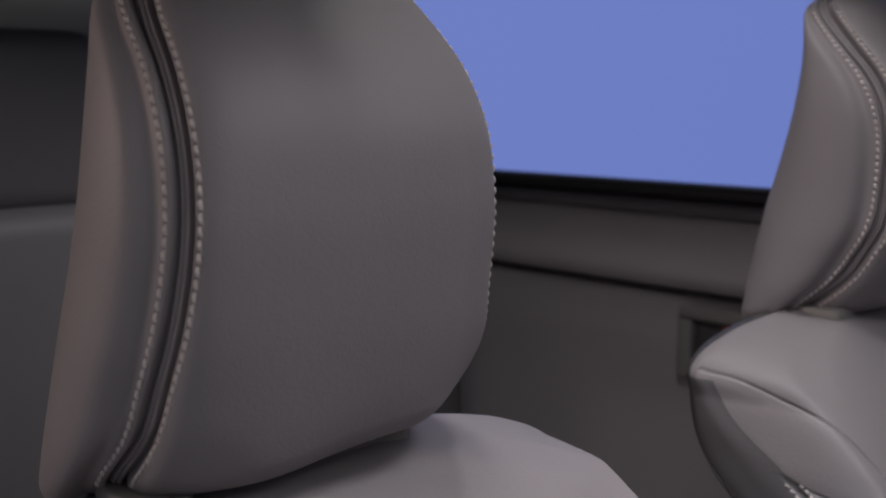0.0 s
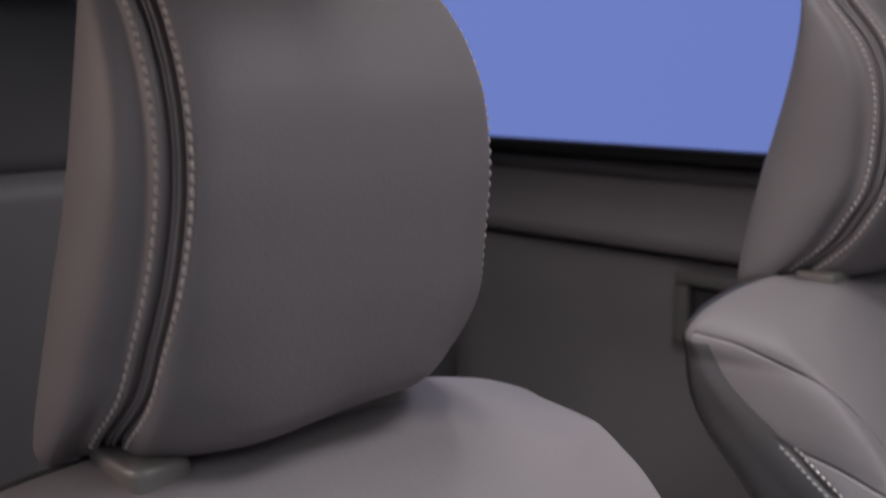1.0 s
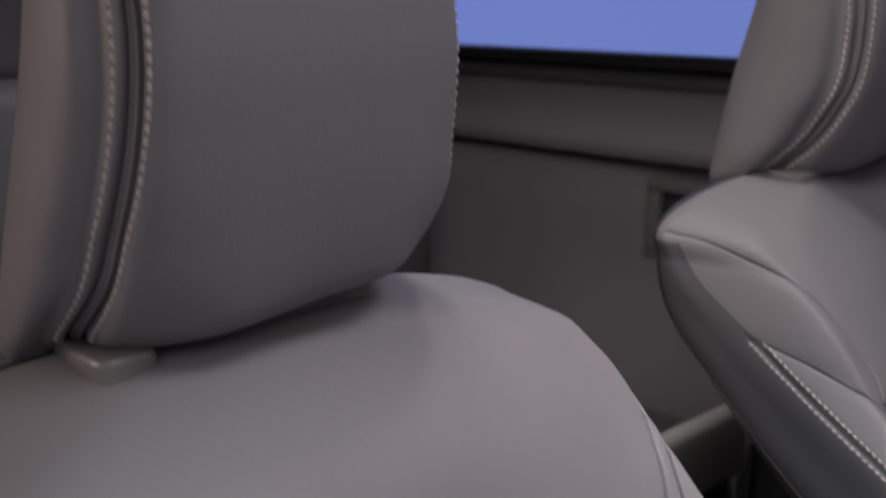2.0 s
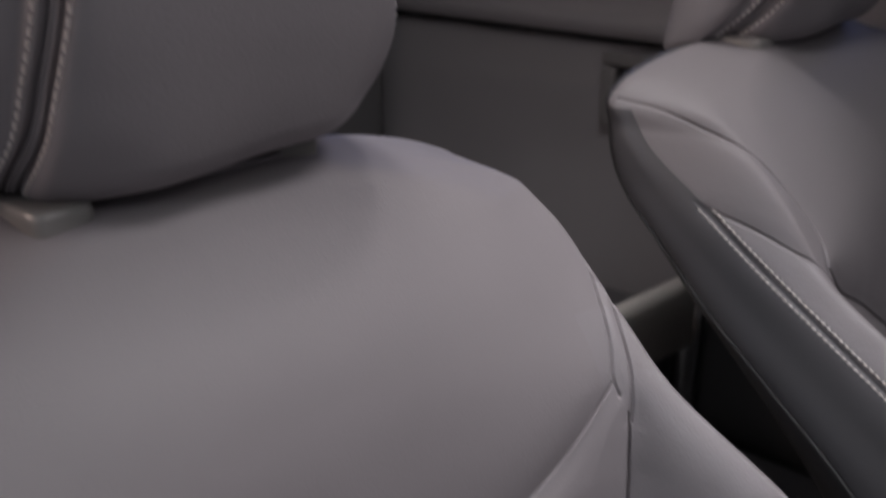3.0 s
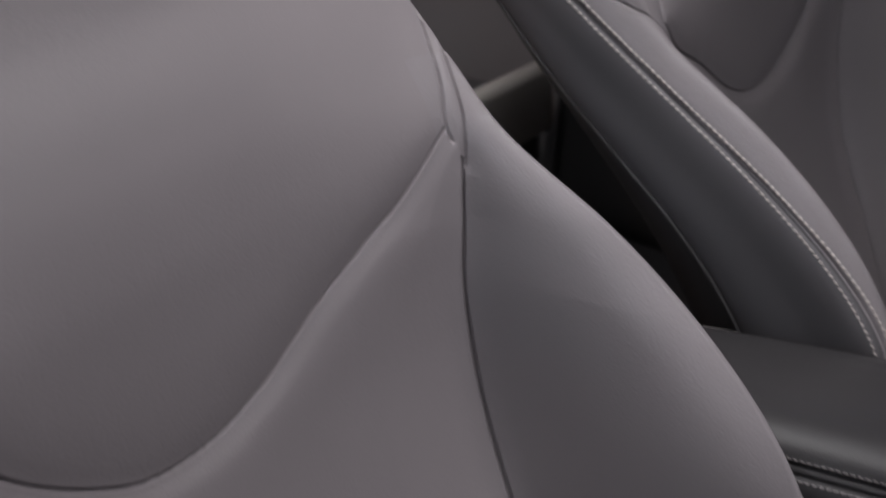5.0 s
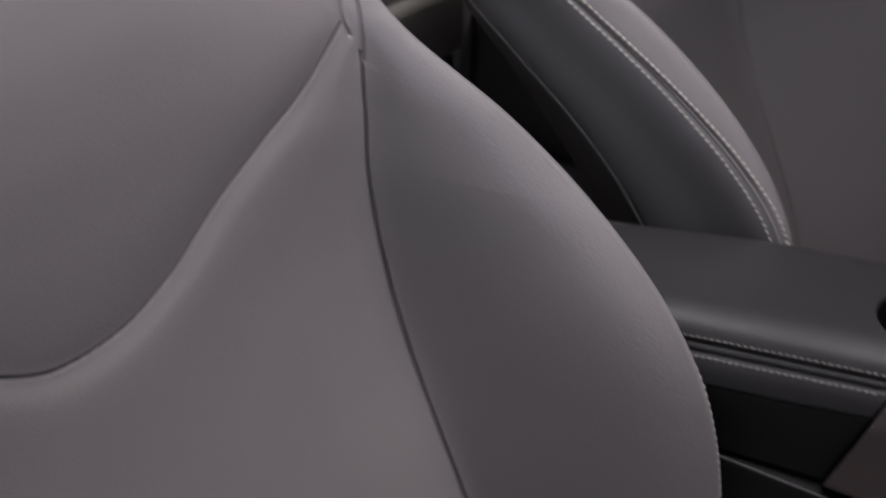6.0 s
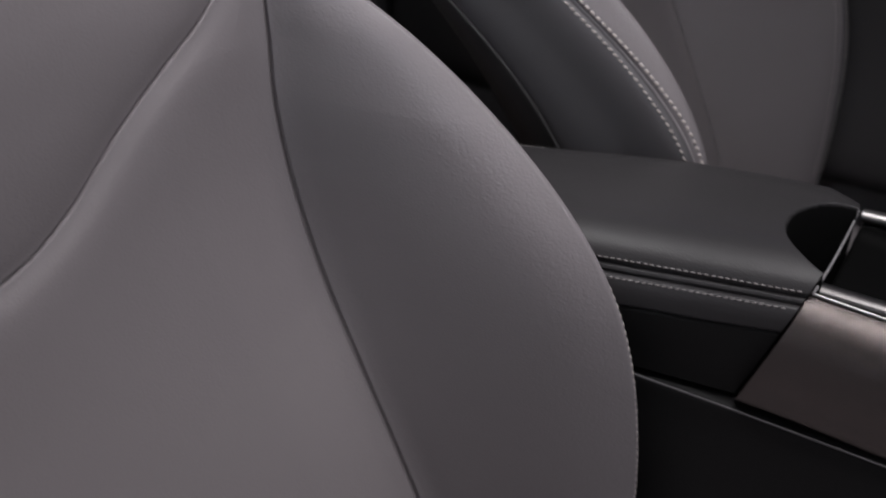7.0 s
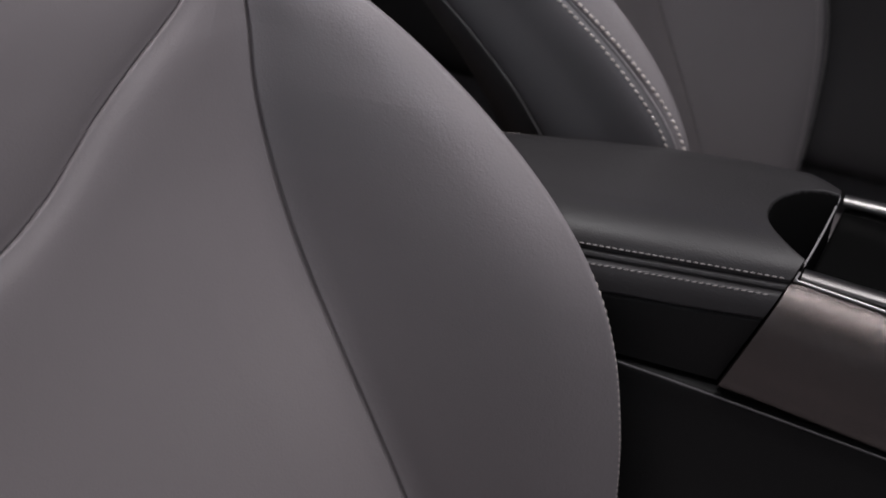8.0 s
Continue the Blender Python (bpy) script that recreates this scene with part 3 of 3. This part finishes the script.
# recessed handle bezel in the side panel behind the far seat
bezel = empty("belt_guide", "grey plastic bezel with a dark recess in the side panel", "bezel", at=(-0.39, 1.1, 0.70))
for lo, hi in (((-0.450, 1.083, 0.745), (-0.29, 1.118, 0.766)), ((-0.450, 1.083, 0.655), (-0.424, 1.118, 0.7445)), ((-0.312, 1.083, 0.655), (-0.29, 1.118, 0.7445)), ((-0.4235, 1.083, 0.655), (-0.3125, 1.118, 0.670))):
    part("frame", rounded_box(lo, hi, 0.005, 3), BEZEL, bezel)
recess = part("recess", rounded_box((-0.4235, 1.094, 0.6705), (-0.3125, 1.115, 0.7445), 0.002, 2), RUBBER, bezel, "black recess")
part("latch", rounded_box((-0.372, 1.084, 0.733), (-0.352, 1.0935, 0.743), 0.002, 2), RED, recess, "dull red latch")
part("buckle", rounded_box((-0.415, 1.085, 0.700), (-0.375, 1.0935, 0.738), 0.004, 3), DARK, recess, "dark grey belt buckle")

# window opening, blue studio screen outside
box_structure("trim_roof_rail", (-1.7, 1.10, 1.33), (1.5, 1.22, 1.40), HEADLINER, r=0.02, seg=3, label="pale headliner rail above the window")
box_structure("pillar_rear", (-1.75, 0.95, 0.90), (-1.40, 1.22, 1.36), HEADLINER, r=0.03, seg=3, label="pale cloth rear roof pillar")
screen = mesh_of("backdrop", [(-4.6, 3.2, -0.5), (0.4, 3.2, -0.5), (0.4, 3.2, 2.2), (-4.6, 3.2, 2.2)], [(0, 1, 2, 3)], smooth=False)
tagged(link_mesh("backdrop", screen, BLUE), "plain blue studio screen outside the window", "backdrop", kind="structure")

# unseen roof pieces, added and cut to block the overhead lamps from parts of the seats
for lo, hi in (((-1.65, -0.75, 1.40), (-0.45, 1.26, 1.44)), ((-0.449, -0.75, 1.40), (0.089, 0.20, 1.44)), ((0.09, -0.75, 1.40), (0.28, 0.29, 1.44)), ((1.75, -0.75, 1.40), (1.95, 1.26, 1.44)), ((-0.449, 0.64, 1.40), (0.119, 1.26, 1.44)), ((0.09, 0.291, 1.40), (0.28, 0.45, 1.44)), ((0.12, 0.60, 1.40), (1.749, 1.26, 1.44)), ((0.281, -0.75, 1.40), (0.42, 0.05, 1.44))):
    box_structure("ceiling_flag", lo, hi, HEADLINER, r=0.01, label="unseen roof piece added to block the lamps")
box_structure("wall_rear", (-2.05, -0.75, 0.0), (-1.99, 1.26, 1.40), HEADLINER, label="pale rear bulkhead of the cabin")

# rear bench
bench = empty("rear_seat", "dark grey leather rear bench with a charcoal headrest", "rear seat", at=(-0.6, 0.5, 0.0))
part("cushion", rounded_box((-0.95, -0.35, 0.20), (-0.275, 1.085, 0.415), 0.04, 6), CHARCOAL, bench, "dark charcoal leather cushion")
part("front_lip", rounded_box((-0.272, -0.30, 0.365), (-0.24, 1.06, 0.474), 0.014, 4), PALE, bench, "pale padded front lip")
part("cushion_base", rounded_box((-0.93, -0.34, 0.0), (-0.33, 1.08, 0.199), 0.01, 2), CARPET, bench, "black carpeted bench base")
back = rounded_box((-1.10, -0.35, 0.35), (-0.90, 1.08, 0.935), 0.04, 5)
part("backrest", back, REAR, bench)
part("rear_headrest", rounded_box((-1.09, 0.05, 0.925), (-0.92, 0.42, 1.168), 0.035, 5), CHARCOAL, bench, "dark leather rear headrest")
box_structure("trim_shelf", (-1.99, -0.7, 0.86), (-1.11, 1.18, 0.90), TRIM, label="grey parcel shelf behind the rear seat")


# ---- centre console ------------------------------------------------------------
console = empty("centre_console", "dark centre console with bronze and chrome trim", "console", at=(0.5, 0.45, 0.0))
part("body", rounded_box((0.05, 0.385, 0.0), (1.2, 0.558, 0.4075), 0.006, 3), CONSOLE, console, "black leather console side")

armrest = empty("armrest", "black leather armrest with double pale stitching on the console", "armrest", at=(0.4, 0.44, 0.43))


ARM_X = [0.08, 0.238, 0.303, 0.391, 0.457, 0.503, 0.53]
ARM_EDGE = [0.447, 0.474, 0.486, 0.502, 0.510, 0.513, 0.509]


def arm_section(x):
    """Outline (y, z) of the armrest at x, from the near lower edge over the top to the far lower edge."""
    near = 0.380 + 0.10 * max(x - 0.39, -0.15)
    high = 0.508 + 0.09 * (x - 0.39)
    far = 0.552 - 0.006 * max((x - 0.50) / 0.03, 0) ** 2
    edge = np.interp(x, ARM_X, ARM_EDGE)
    return [(near - 0.002, 0.414), (near - 0.004, 0.47), (near, high - 0.022), (near + 0.012, high - 0.003), (near + 0.03, high + 0.006), (near + 0.06, 0.7 * high + 0.3 * edge + 0.008),
            (far - 0.05, 0.3 * high + 0.7 * edge + 0.005), (far - 0.02, edge + 0.003), (far - 0.004, edge - 0.004), (far, edge - 0.025), (far, 0.414)]


def build_armrest():
    xs = np.r_[np.linspace(0.08, 0.44, 100, endpoint=False), np.linspace(0.44, 0.530, 220)]
    rows = []
    for x in xs:
        q = np.array(arm_section(x))
        s = np.r_[0, np.cumsum(np.linalg.norm(np.diff(q, axis=0), axis=1) ** 0.8)]
        rows.append(hermite(s, q, np.linspace(0, s[-1], 340)))
    rows = np.array(rows)
    grid = np.dstack([np.repeat(xs[:, None], 340, 1), rows[:, :, 0], rows[:, :, 1]])
    # the front end leans: lower parts end earlier
    lean = (grid[:, :, 2] - 0.53) * 0.33 + (grid[:, :, 1] - 0.385) * 0.03
    grid[:, :, 0] += np.clip((grid[:, :, 0] - 0.30) / 0.23, 0, 1) * lean
    du, dv = np.gradient(grid, axis=1), np.gradient(grid, axis=0)
    nrm = np.cross(dv, du)
    nrm /= np.linalg.norm(nrm, axis=2, keepdims=True)
    if nrm[75, 170, 2] < 0:
        nrm = -nrm
    step = np.linalg.norm(np.diff(grid, axis=1), axis=2)
    run = np.concatenate([np.zeros((len(xs), 1)), np.cumsum(step, axis=1)], axis=1)
    near_at = np.array([np.interp(0.494 + 0.09 * (xs[i] - 0.39), grid[i, :120, 2], run[i, :120]) for i in range(len(xs))])
    far_at = run[:, -1] - near_at + 0.015
    away = np.minimum(np.abs(run - near_at[:, None]), np.abs(run - far_at[:, None]))
    dip = groove(away - 0.0034, 0.0034, 0.0015) + groove(away, 0.0010, 0.0010) + groove(away, 0.0018, 0.0085)
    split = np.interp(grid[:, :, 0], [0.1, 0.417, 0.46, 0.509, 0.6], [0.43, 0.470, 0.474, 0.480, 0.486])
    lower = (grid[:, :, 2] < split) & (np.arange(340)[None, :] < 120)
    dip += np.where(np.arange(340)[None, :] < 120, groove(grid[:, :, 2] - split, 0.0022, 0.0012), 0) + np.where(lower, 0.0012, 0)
    # thumb scoop in the front end
    cx, cy = 0.561, 0.469
    scoop = np.clip(1 - ((grid[:, :, 0] - cx) / 0.072) ** 2 - ((grid[:, :, 1] - cy) / 0.062) ** 2, 0, 1)
    top_part = np.clip((grid[:, :, 2] - 0.475) / 0.02, 0, 1)
    sunk = grid - nrm * dip[:, :, None]
    bowl = np.clip(scoop * 2.6, 0, 1)
    sunk[:, :, 2] -= 0.120 * bowl * bowl * (3 - 2 * bowl) * top_part
    n = 340
    verts = sunk.reshape(-1, 3)
    faces = [(i * n + j, i * n + j + 1, (i + 1) * n + j + 1, (i + 1) * n + j) for i in range(len(xs) - 1) for j in range(n - 1)]
    faces += [tuple(range(n)), tuple((len(xs) - 1) * n + j for j in reversed(range(n)))]
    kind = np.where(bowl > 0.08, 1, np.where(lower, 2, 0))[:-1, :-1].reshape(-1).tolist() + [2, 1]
    normals = grid_normals(np.concatenate([sunk, sunk[:, ::-1]], axis=1))[:, :n].reshape(-1, 3)
    if normals[75 * n + 170][2] < 0:
        normals = -normals
    # the scoop's darkness is in its colour as well as its depth
    for k, (name, mat, words) in enumerate((("pad", BLACK, ""), ("thumb_scoop", SCOOP_SHADE, "thumb scoop, its inner shade put in as near-black"), ("lower_side", CONSOLE, "black leather lower side"))):
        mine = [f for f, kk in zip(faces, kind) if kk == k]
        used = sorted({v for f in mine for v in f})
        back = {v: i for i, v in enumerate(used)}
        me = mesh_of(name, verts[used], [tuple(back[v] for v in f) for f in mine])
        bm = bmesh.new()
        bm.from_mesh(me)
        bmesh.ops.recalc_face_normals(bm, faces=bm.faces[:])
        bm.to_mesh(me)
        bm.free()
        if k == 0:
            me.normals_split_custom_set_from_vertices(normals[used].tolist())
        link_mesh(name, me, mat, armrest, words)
    for at in (near_at, far_at):
        for off in (-0.0072, 0.0072):
            line = np.array([[np.interp(at[i] + off, run[i], sunk[i, :, k]) for k in range(3)] for i in range(len(xs))])
            nn = np.array([[np.interp(at[i] + off, run[i], nrm[i, :, k]) for k in range(3)] for i in range(len(xs))])
            keep = line[:, 0] < line[-1, 0] - 0.003
            stitches("stitching", line[keep], nn[keep], armrest, pitch=0.0048, long=0.0037, thick=0.0006, slant=0.25 if off * (1 if at is near_at else -1) < 0 else 0.0, label="dull grey stitching", mat=DULL_THREAD)


build_armrest()


def bronze_side():
    """The metal side trim ahead of the armrest, rounded at its top edge; its rear edge leans."""
    prof = [(0.390, 0.414), (0.382, 0.418), (0.379, 0.440), (0.380, 0.466), (0.384, 0.484), (0.391, 0.497), (0.399, 0.5045), (0.407, 0.507), (0.407, 0.416)]
    prof = smooth_outline(prof, 60)
    bm = extruded(prof, 0.0, 0.7, 30)
    for v in bm.verts:
        k = v.co.x / 0.7
        start = 0.494 + (v.co.z - 0.415) * 0.33
        v.co.x = start + k * 0.7
        v.co.z += -0.06 * max(v.co.x - 0.53, 0)
    return part("side_trim", bm, BRONZE, console, "brushed bronze metal side trim")


bronze_side()
swept([(0.526, 0.4075, 0.5085), (0.62, 0.4075, 0.504), (0.75, 0.4075, 0.495), (1.1, 0.4075, 0.47)], (0, 1, 0), (0.0012, 0.0012), "chrome_strip", CHROME, console, "thin satin chrome strip")
swept([(0.529, 0.419, 0.506), (0.62, 0.420, 0.505), (0.75, 0.422, 0.498), (1.1, 0.422, 0.47)], (0, 1, 0.25), (0.0062, 0.0032), "chrome_strip", DARK_CHROME, console, "dark polished metal strip")
swept([(0.530, 0.548, 0.494), (0.62, 0.548, 0.498), (0.75, 0.548, 0.49), (1.1, 0.548, 0.46)], (0, 1, 0), (0.0065, 0.005), "chrome_strip", CHROME, console, "satin chrome strip")
swept([(0.527, 0.403, 0.512), (0.5285, 0.44, 0.511), (0.5285, 0.50, 0.506), (0.527, 0.543, 0.499)], (1, 0, 0), (0.0007, 0.0016), "rim", TRIM, console, "thin grey rim before the armrest")
part("centre_plate", rounded_box((0.531, 0.422, 0.38), (1.15, 0.541, 0.490), 0.003, 3), GLOSS, console, "gloss black centre plate")
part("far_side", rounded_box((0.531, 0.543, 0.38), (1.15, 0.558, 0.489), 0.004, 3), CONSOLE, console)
swept([(0.30, 0.381, 0.4085), (0.50, 0.381, 0.4095), (0.80, 0.381, 0.403), (1.15, 0.381, 0.384)], (0, 0, 1), (0.0009, 0.0009), "edge_strip", CHARCOAL, console, "thin grey edge strip")
